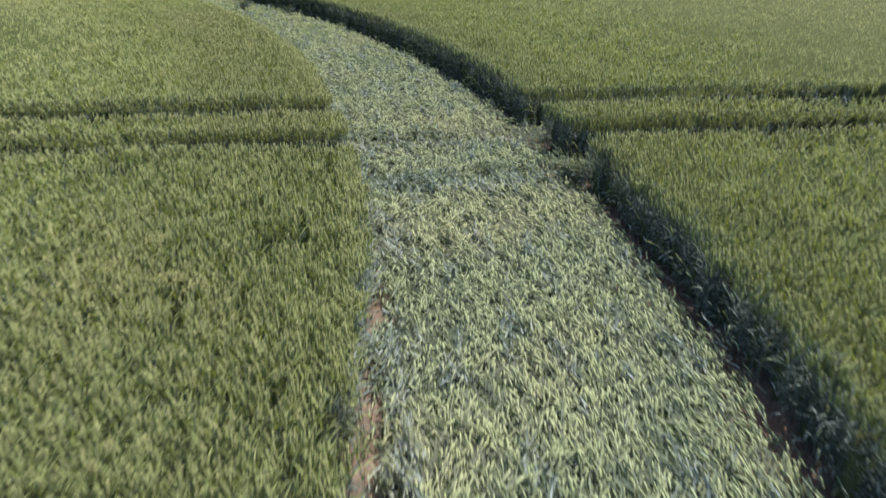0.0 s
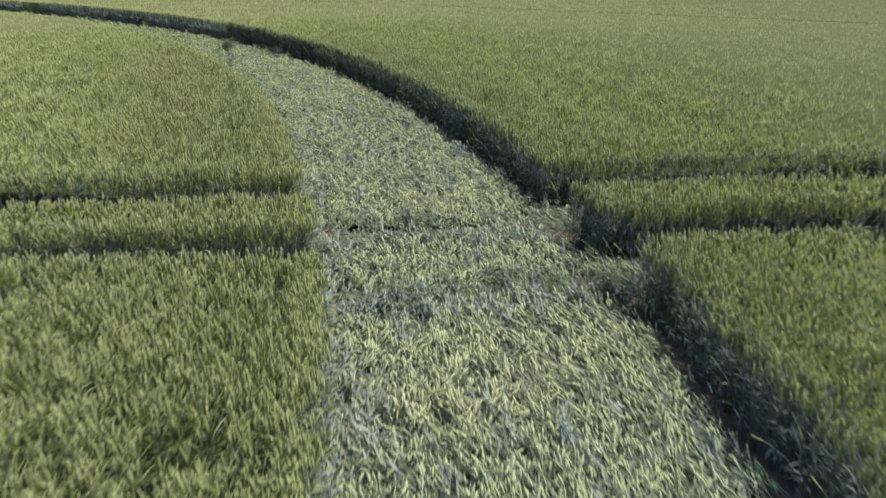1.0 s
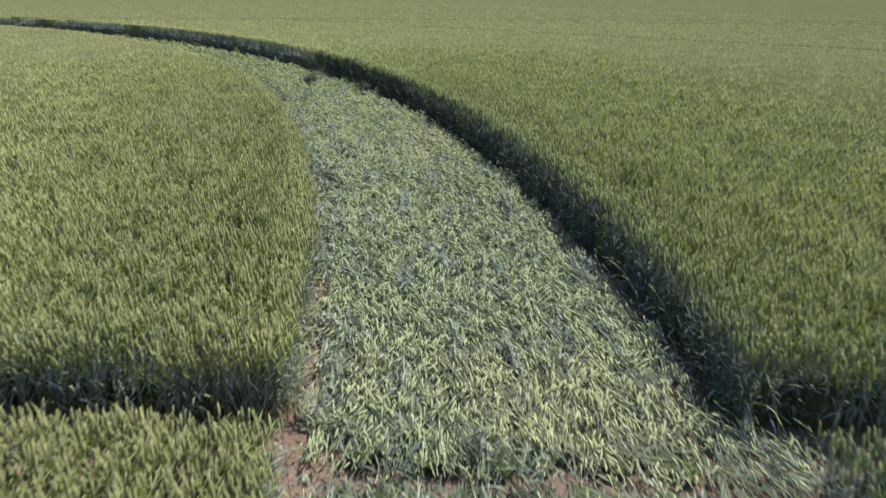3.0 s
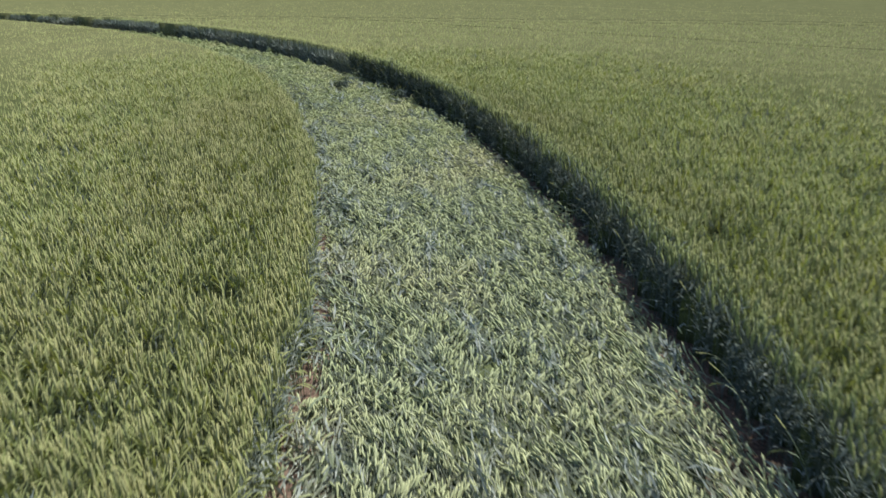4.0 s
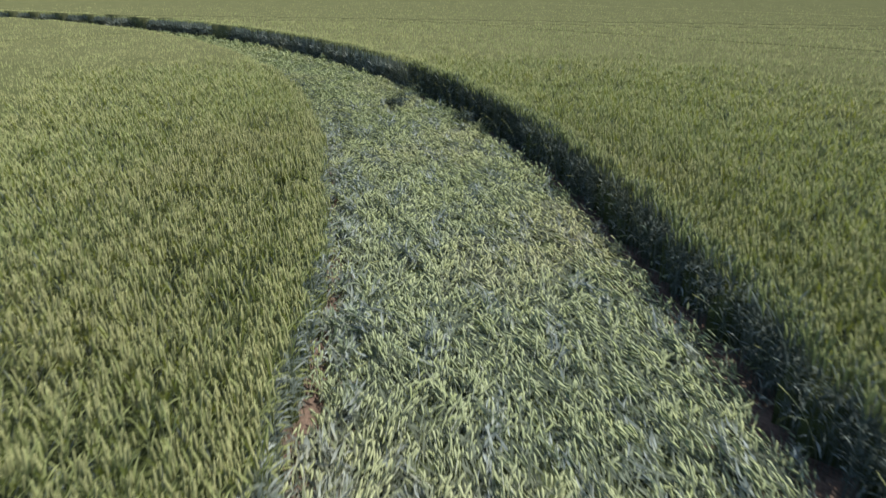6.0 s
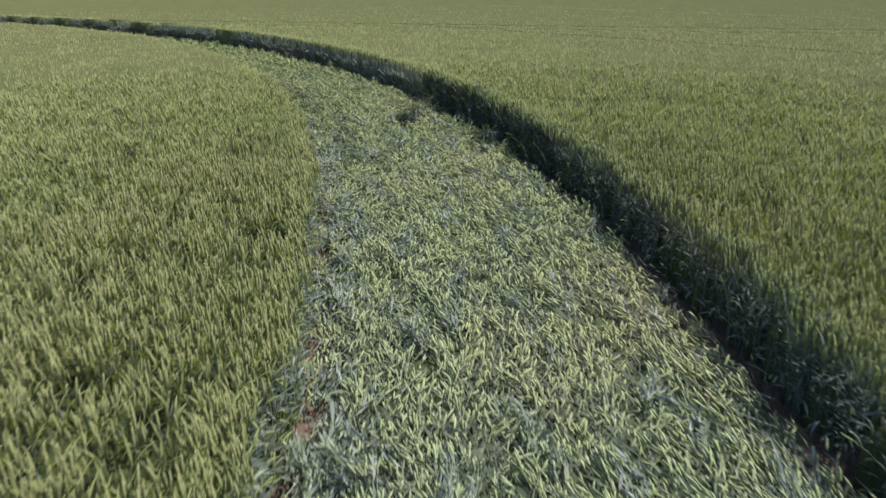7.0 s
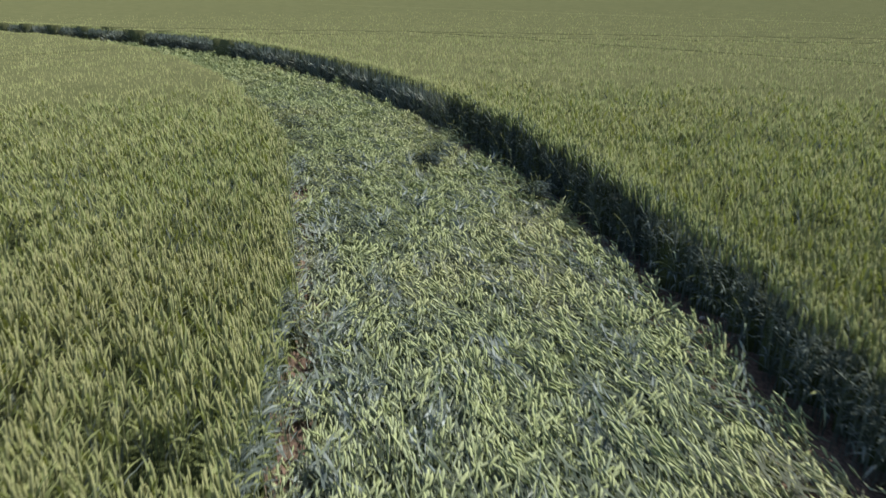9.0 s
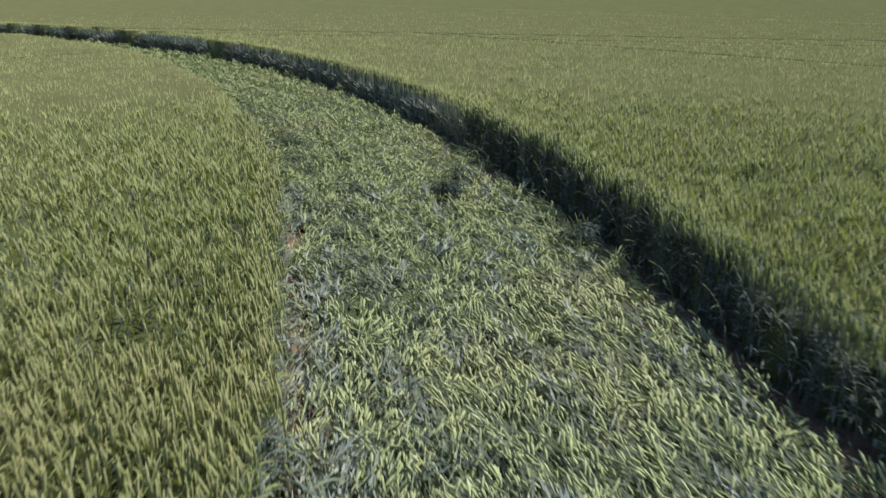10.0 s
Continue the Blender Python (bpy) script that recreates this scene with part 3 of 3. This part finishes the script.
def in_hole(x, y):
    inside = np.zeros(len(x), bool)
    for hx, hy, hr in HOLES:
        inside |= np.hypot(x - hx, y - hy) < hr * (1 + 0.5 * wave(x, y, 0.06, hx))
    return inside


# bare soil along the inner edge of the lane: degrees round the ring, half its length in degrees
BARE_RIM = ((25.5, 0.5), (26.8, 0.35), (29.0, 0.45), (31.2, 0.15), (38.6, 0.2), (41.1, 0.3), (43.1, 0.25), (45.6, 0.2), (48.1, 0.3), (49.4, 0.25),
            (51.3, 0.22), (52.4, 0.28), (53.8, 0.3), (55.0, 0.14))


def on_bare_rim(x, y):
    r, a = np.hypot(x, y), np.degrees(np.arctan2(y, x))
    inside = np.zeros(len(x), bool)
    for mid, half in BARE_RIM:
        inside |= np.abs(a - mid) < half * (1 + 0.4 * wave(x, y, 0.12, mid))
    return inside & (r < edge_in(np.radians(a)) + 0.12 + 0.05 * wave(x, y, 0.1, 3.0))


def swath():
    a = np.radians(np.arange(4, 140, 0.5)) + radians(0.25)
    r = np.arange(R_IN - 0.1, R_OUT + 0.25, 0.3) + 0.15
    A, R = np.meshgrid(a, r)
    A, R = A.ravel(), R.ravel()
    cx, cy = R * np.cos(A), R * np.sin(A)
    d = nearness(cx, cy)
    dens = np.where(d < 90, 1075 * np.minimum(1, 4.1 / d) ** 1.05, 45.0)
    x, y = scatter((cx, cy, np.full(len(cx), 0.33)), dens * 0.5)
    no = np.full(len(x), -1)
    qx, qy, qn = tufted((cx, cy, np.full(len(cx), 0.33)), dens * 0.5, 11.0, 0.036)
    x, y, no = np.concatenate((x, qx)), np.concatenate((y, qy)), np.concatenate((no, qn))
    r, a = np.hypot(x, y), np.arctan2(y, x)
    n = x * ACROSS[0] + y * ACROSS[1]
    ok = (r > edge_in(a) - 0.02) & (r < edge_out(a) - 0.12 + 0.05 * wave(x, y, 0.2, 4.0))
    # sparse under the standing edge, where bare soil lies in the shade
    ok |= (r > R_OUT - 0.4) & (r < edge_out(a)) & (rng.random(len(x)) < 0.04)
    # straggling stalks where the wheel tracks open into the lane
    for lo, hi in TRACKS[:2]:
        ok |= (n > lo) & (n < hi) & (r > R_OUT - 0.35) & (rng.random(len(x)) < 0.85)
    # soil shows where the wheel tracks cross and along the inner edge
    for lo, hi in TRACKS[:2]:
        bare = (n > lo) & (n < lo + 0.6)
        ok &= ~((np.abs(n - (lo + 0.08 if lo > 3 else lo + 0.12) - 0.05 * wave(x, y, 0.4, 7.0)) < (0.19 if lo > 3 else 0.14)) & (rng.random(len(x)) < 0.9 + 0.6 * wave(x, y, 0.5, 2.0 + lo)))
        ok &= ~(bare & (rng.random(len(x)) < (0.05 if lo < 3 else 0.5) + 0.6 * wave(x, y, 0.3, lo)))
    rim = (r < edge_in(a) + 0.12) & (wave(x, y, 0.8, 3.0) > 0.4)
    ok &= ~(rim & (rng.random(len(x)) < 0.8))
    ok &= ~(on_bare_rim(x, y) & (rng.random(len(x)) < 0.97))
    ok &= rng.random(len(x)) < 0.92 + 0.4 * wave(x, y, 0.06, 5.0) + 0.4 * wave(x, y, 0.13, 1.5)
    ok &= ~(in_hole(x, y) & (rng.random(len(x)) < 0.97))
    return x[ok], y[ok], no[ok]


sx, sy, sno = swath()
sturn, slift, stip = (rng.normal(0, w, sno.max() + 2) for w in (0.42, 0.03, 0.1))
sn = nearness(sx, sy)
sn = np.where(sn > 399, 14.0, sn)
sa, sr = np.arctan2(sy, sx), np.hypot(sx, sy)
pieces = []
LAID = [stalk(rnd, "laid") for _ in range(24)]
LAID_MID = [stalk(rnd, "laid middle") for _ in range(8)]
LAID_FAR = [stalk(rnd, "laid far") for _ in range(10)]
BARE_STALKS = [stalk(rnd, "bare") for _ in range(8)]
acr = sx * ACROSS[0] + sy * ACROSS[1]
stripped = (wave(sa * 38 / 3.5, sr, 0.16, 8.0) > 0.41) | ((sr < edge_in(sa) + 0.34 + 0.1 * wave(sx, sy, 0.4, 2.0)) & (wave(sx, sy, 0.5, 1.0) > 0.0))
beside = np.zeros(len(sx), bool)
for lo, hi in TRACKS[:2]:
    beside |= (acr > lo - 0.4) & (acr < lo + 0.12)
stripped = (stripped & (rng.random(len(sx)) < 0.75) | beside & (rng.random(len(sx)) < 0.6)) & (sn < 9)
for shapes, sel in ((BARE_STALKS, stripped), (LAID, ~stripped & (sn < 6)), (LAID_MID, ~stripped & (sn >= 6) & (sn < 9)), (LAID_FAR, ~stripped & (sn >= 9))):
    i = np.nonzero(sel)[0]
    c = len(i)
    px, py = sx[i], sy[i]
    wide = np.clip(sn[i] / 5.0, 1.0, None) ** 0.6
    flow = sa[i] + math.pi / 2 + 0.06 + 0.36 * wave(px, py, 0.8, 6.0) + 0.4 * wave(px, py, 0.13, 9.0) + rng.normal(0, 0.14, c)
    # the ears have begun to lift again
    rise = rng.normal(0.03, 0.07, c) if shapes is BARE_STALKS else np.clip(rng.normal(0.25, 0.16, c) + 0.12 * wave(px, py, 0.16, 4.0), 0.0, 0.75)
    tilt = radians(90) - rise
    single = sno[i] < 0
    flow = flow + np.where(single, rng.normal(0, 0.45, c), sturn[sno[i]])
    tilt = tilt + np.where(single, 0, stip[sno[i]])
    lift = 0.06 + 0.06 * rng.random(c) + 0.08 * wave(px, py, 0.12, 2.0)
    lift = lift + np.where(single, -0.02, slift[sno[i]]) - 0.01 * np.clip((sr[i] - R_OUT + 0.45) / 0.3, 0, 1)
    lift = np.maximum(lift, 0.015)
    back = (0.35 if shapes is BARE_STALKS else 0.55) + 0.05 * rng.random(c)
    lift = lift - np.where(shapes is BARE_STALKS, 0.0, 0.52 * np.cos(tilt))
    back = back * np.sin(tilt)
    px, py = px - back * np.cos(flow), py - back * np.sin(flow)
    tall = np.ones(c) + rng.normal(0, 0.08, c)
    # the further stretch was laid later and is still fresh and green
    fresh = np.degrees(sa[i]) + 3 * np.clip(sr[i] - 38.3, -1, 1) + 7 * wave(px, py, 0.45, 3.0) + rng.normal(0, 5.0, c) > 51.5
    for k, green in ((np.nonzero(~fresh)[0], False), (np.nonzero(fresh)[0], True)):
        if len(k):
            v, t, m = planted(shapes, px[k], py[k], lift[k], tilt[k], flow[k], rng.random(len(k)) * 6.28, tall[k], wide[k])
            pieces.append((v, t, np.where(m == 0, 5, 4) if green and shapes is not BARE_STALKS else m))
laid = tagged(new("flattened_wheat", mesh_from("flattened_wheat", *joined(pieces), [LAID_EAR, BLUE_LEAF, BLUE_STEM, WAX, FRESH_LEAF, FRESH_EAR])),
              "flattened pale green wheat laid along the curved lane", "flattened wheat", kind="stuff")


def mat_cells():
    cx, cy, cs = grid(-30, 40, 2, 42, 0.2)
    r, a = np.hypot(cx, cy), np.arctan2(cy, cx)
    n = cx * ACROSS[0] + cy * ACROSS[1]
    ok = (r > edge_in(a) + 0.25) & (r < edge_out(a) - 0.42)
    lo = TRACKS[1][0]
    ok &= ~((n > lo + 0.15) & (n < lo + 0.45))
    for hx, hy, hr in HOLES:
        if hr > 0.16:
            ok &= np.hypot(cx - hx, cy - hy) > hr
    return cx[ok], cy[ok], cs[ok]


def loose_blades():
    """Flat leaves and straws under the laid ears."""
    cx, cy, cs = grid(8, 40, 10, 42, 0.5)
    d = nearness(cx, cy)
    r = np.hypot(cx, cy)
    k = (r > R_IN - 0.5) & (r < R_OUT + 0.5) & (d < 30)
    bx, by = scatter((cx[k], cy[k], cs[k]), 620 * np.minimum(1, 5 / d[k]) ** 0.9)
    a, r = np.arctan2(by, bx), np.hypot(bx, by)
    n = bx * ACROSS[0] + by * ACROSS[1]
    ok = (r > edge_in(a) + 0.12) & (r < edge_out(a) - 0.26 + 0.3 * rng.random(len(r)) ** 5)
    for lo, hi in TRACKS[:2]:
        ok &= ~((n > lo + 0.15) & (n < lo + 0.5) & (rng.random(len(bx)) < 0.85))
    for lo, hi in TRACKS[:2]:
        ok |= (n > lo) & (n < hi) & (r > R_OUT - 0.4) & (rng.random(len(r)) < 0.8)
    ok &= ~(in_hole(bx, by) & (rng.random(len(bx)) < 0.95))
    ok &= ~on_bare_rim(bx, by)
    bx, by, a = bx[ok], by[ok], a[ok]
    c = len(bx)
    turn = a + math.pi / 2 + rng.normal(0, 0.5, c)
    half, w = rng.uniform(0.06, 0.13, c), rng.uniform(0.004, 0.008, c)
    fx, fy = np.cos(turn), np.sin(turn)
    z = 0.05 + 0.03 * wave(bx, by, 0.3, 2.0) + rng.uniform(0.005, 0.07, c)
    tip = rng.normal(0, 0.015, (2, c))
    v = np.stack((np.stack((bx - fx * half, by - fy * half, z + tip[0]), 1), np.stack((bx - fy * w, by + fx * w, z), 1),
                  np.stack((bx + fy * w, by - fx * w, z + 0.006), 1), np.stack((bx + fx * half, by + fy * half, z + tip[1]), 1)), 1)
    base = (np.arange(c) * 4)[:, None]
    t = np.concatenate((base + np.array((0, 2, 1)), base + np.array((1, 2, 3))))
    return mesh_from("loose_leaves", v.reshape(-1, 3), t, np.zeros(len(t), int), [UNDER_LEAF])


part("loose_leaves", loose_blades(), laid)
part("shaded_straw_mat", sheet("shaded_straw_mat", *mat_cells(), lambda x, y: 0.045 + 0.025 * wave(x, y, 0.3, 2.0), MAT), laid)

# ---- single stalks, tufts, clods ----
def bent_pieces(rnd, length, bow):
    """The meshes of one bent stalk: a bowed round stem, its ear and two blades."""
    stem, ear, blades = Shape(), Shape(), []
    p, pitch, ring, n = Vector((0, 0, 0)), radians(88), [], 9
    for k in range(n + 1):
        w = 0.0032 * (1 - 0.4 * k / n)
        out, up = Vector((math.cos(pitch), 0, math.sin(pitch))), Vector((-math.sin(pitch), 0, math.cos(pitch)))
        ring.append([p + (up * math.cos(c) + Vector((0, 1, 0)) * math.sin(c)) * w for c in (0, 2.1, 4.2)])
        if k in (3, 6):
            b = Shape()
            blade(b, p, rnd.uniform(-1.2, 1.2), rnd.uniform(0.16, 0.26), 0.015, pitch * 0.6, 0.35, 0, steps=5)
            blades.append(b)
        if k < n:
            p = p + out * (length / n)
            pitch -= bow / n
    verts = [q for r in ring for q in r]
    tris = []
    for k in range(n):
        for i in range(3):
            a, b = 3 * k + i, 3 * k + (i + 1) % 3
            tris += [(a, b, b + 3), (a, b + 3, a + 3)]
    stem.add(verts, tris, 0)
    way = Vector((math.cos(pitch), 0, math.sin(pitch)))
    side = Vector((0, 1, 0))
    up = way.cross(side)
    # spikelets in two ranks along the ear
    spindle(ear, p, way, 0.085, 0.004, 4, ((0, 0.6), (0.5, 1.0)), 0)
    for k in range(9):
        q = p + way * (0.006 + 0.0085 * k)
        s = side * (1 if k % 2 else -1)
        spindle(ear, q, way + s * 0.45 + up * rnd.uniform(-0.15, 0.15), 0.017, 0.0048, 4, ((0, 0.5), (0.45, 1.0)), 0)
    return stem, ear, blades


def bent_set(rnd, length, bow, leaf=BLUE_LEAF):
    stem, ear, blades = bent_pieces(rnd, length, bow)
    return (mesh_from("stem", *stem.arrays(), [STEM]), mesh_from("ear", *ear.arrays(), [EAR]),
            [mesh_from("leaf", *b.arrays(), [leaf]) for b in blades])


def bent_stalk(meshes, label):
    root = tagged(new("bent_wheat_stalk"), label, "wheat stalk", "bent stalks along the lane")
    stem, ear, blades = meshes
    part("stem", stem, root)
    part("ear", ear, root, "pale green ear")
    for b in blades:
        part("leaf", b, root)
    return root


rnd = random.Random(11)
BENT = [bent_set(rnd, rnd.uniform(0.5, 0.62), b) for b in (0.4, 0.6, 0.8, 1.0, 1.3, 0.7)]
BENT_LABEL = "single green wheat stalk bent over into the shaded lane edge"
first = [bent_stalk(b, BENT_LABEL) for b in BENT]


def spot(r, degrees_round, z=0.0, turn=0.0, tip=0.0):
    a = radians(degrees_round)
    return pose(r * math.cos(a), r * math.sin(a), z, 0, tip, turn)


count = 0
for k in range(44):
    a = 26 + k * 0.93 + rnd.uniform(-0.25, 0.25)
    r = R_OUT + rnd.uniform(-0.06, 0.12)
    m = spot(r, a, 0, a + 180 + rnd.uniform(-70, 70))
    if count < len(first):
        first[count].matrix_basis = m
    else:
        copy_thing(first[count % len(first)], m)
    count += 1
for k in range(14):
    a = 27 + k * 2.1 + rnd.uniform(-0.8, 0.8)
    copy_thing(first[k % len(first)], spot(R_IN + 0.02, a, 0, a + rnd.uniform(-50, 60)))
# along the shaded sides of the wheel tracks
for lo, hi in TRACKS[:2]:
    for k in range(16):
        s = rnd.uniform(27, 39)
        n = hi + rnd.uniform(-0.04, 0.06)
        px, py = ALONG * s + ACROSS * n
        if R_IN - 0.05 < math.hypot(px, py) < R_OUT + 0.05:
            continue
        copy_thing(first[k % len(first)], pose(px, py, 0, 0, 0, -60 + rnd.uniform(-60, 60)))

STALK_MESH = []
for b in (0.5, 0.8, 1.1, 1.4):
    STALK_MESH.append(bent_set(rnd, rnd.uniform(0.34, 0.46), b))


# short stalks with the shade-darkened leaf, for dark spots in the lane
LEAFY = [bent_set(rnd, rnd.uniform(0.26, 0.36), b, SHADE_LEAF) for b in (0.3, 0.6, 0.9, 1.2)]


def tuft(degrees_round, r, stalks, spread, lean, label, leafy=False, upright=False):
    """Half-risen stalks that stand out of the flattened crop; their feet lie together."""
    root = tagged(new("wheat_tuft"), label, "wheat tuft", "tufts in the lane")
    root.matrix_basis = spot(r, degrees_round, 0.02, degrees_round + lean)
    for k in range(stalks):
        stem, ear, blades = (LEAFY if leafy else STALK_MESH)[k % 4]
        s = part("stalk", stem, root)
        s.matrix_basis = pose(rnd.uniform(-1, 1) * spread, rnd.uniform(-1, 1) * spread, 0, *((rnd.uniform(-12, 12), rnd.uniform(-12, 10)) if upright else (rnd.uniform(-25, 25), rnd.uniform(-5, 35))), rnd.gauss(0, 45))
        if not leafy or k % 5 == 0:
            part("ear", ear, s)
        for b in blades:
            part("leaf", b, s)
    return root


TUFT = "tuft of half-risen green wheat standing out of the flattened lane"
# two added upright tufts stand in for the shade of holes in the lane
tuft(61.5, 38.62, 80, 0.08, 235, "leafy wheat tuft, dark in place of a shaded hole in the lane", True, True)
tuft(62.3, 38.93, 40, 0.06, 235, "leafy wheat tuft, dark in place of a shaded hole in the lane", True, True)
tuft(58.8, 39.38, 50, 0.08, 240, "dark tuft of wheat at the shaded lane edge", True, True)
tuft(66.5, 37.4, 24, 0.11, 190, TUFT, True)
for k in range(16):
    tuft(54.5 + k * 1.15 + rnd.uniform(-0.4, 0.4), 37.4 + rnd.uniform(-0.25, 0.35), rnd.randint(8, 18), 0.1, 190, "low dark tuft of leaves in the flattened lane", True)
tuft(63.5, 39.45, 14, 0.1, 240, "dark tuft of wheat at the shaded lane edge")
tuft(35.9, 39.75, 26, 0.16, 200, "spray of bluish wheat leaves where a wheel track meets the lane")
tuft(33.3, 39.75, 24, 0.16, 210, "spray of bluish wheat leaves where a wheel track meets the lane")
tuft(33.9, 37.6, 12, 0.1, 120, "low tuft of wheat beside the bare wheel track")
tuft(36.6, 38.1, 12, 0.1, 100, "low tuft of wheat beside the bare wheel track")

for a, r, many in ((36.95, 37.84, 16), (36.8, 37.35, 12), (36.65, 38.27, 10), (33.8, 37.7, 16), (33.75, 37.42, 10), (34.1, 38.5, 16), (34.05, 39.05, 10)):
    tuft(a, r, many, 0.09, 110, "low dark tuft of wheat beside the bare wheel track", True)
# two added dark tufts stand in for shade over the track mouth
tuft(33.5, 39.52, 44, 0.1, 200, "leafy wheat tuft at a wheel track corner, dark in place of shade", True, True)
tuft(33.8, 39.58, 44, 0.1, 200, "leafy wheat tuft at a wheel track corner, dark in place of shade", True, True)
tuft(34.35, 39.6, 22, 0.13, 215, "spray of green wheat leaves where a wheel track meets the lane")


def lump(name, size, seed, material):
    bm = bmesh.new()
    bmesh.ops.create_icosphere(bm, subdivisions=2, radius=size)
    for v in bm.verts:
        v.co *= 1 + 0.35 * noise.noise(v.co / size * 1.3 + Vector((seed, 0, 0))) + 0.12 * noise.noise(v.co / size * 4 + Vector((0, seed, 0)))
        v.co.z *= 0.65
    me = bpy.data.meshes.new(name)
    bm.to_mesh(me)
    bm.free()
    for p in me.polygons:
        p.use_smooth = True
    me.materials.append(material)
    return me


CLODS = [lump("soil_clod", 0.022 + 0.006 * k, k, SOIL) for k in range(4)]
for k in range(34):
    if k < 22:
        lo, hi = TRACKS[k % 2]
        s = rnd.uniform(36.6, 39.4)
        px, py = ALONG * s + ACROSS * (lo + rnd.uniform(0.0, 0.3))
    else:
        a = radians(rnd.uniform(27, 60))
        px, py = (R_IN + rnd.uniform(0.04, 0.16)) * math.cos(a), (R_IN + 0.1) * math.sin(a)
    clod = tagged(new("soil_clod", CLODS[k % 4]), "crumbly reddish clod of soil lying in the lane", "soil clod", "soil clods")
    clod.matrix_basis = pose(px, py, 0.012, 0, 0, rnd.uniform(0, 360))
for k, (r, a) in enumerate(((39.72, 54.3), (39.68, 54.0), (39.7, 50.5))):
    stone = tagged(new("stone", lump("stone", 0.024 - 0.004 * k, 20 + k, STONE)), "small pale stone on shaded soil", "stone", "stones")
    stone.matrix_basis = spot(r, a, 0.012, 40 * k)
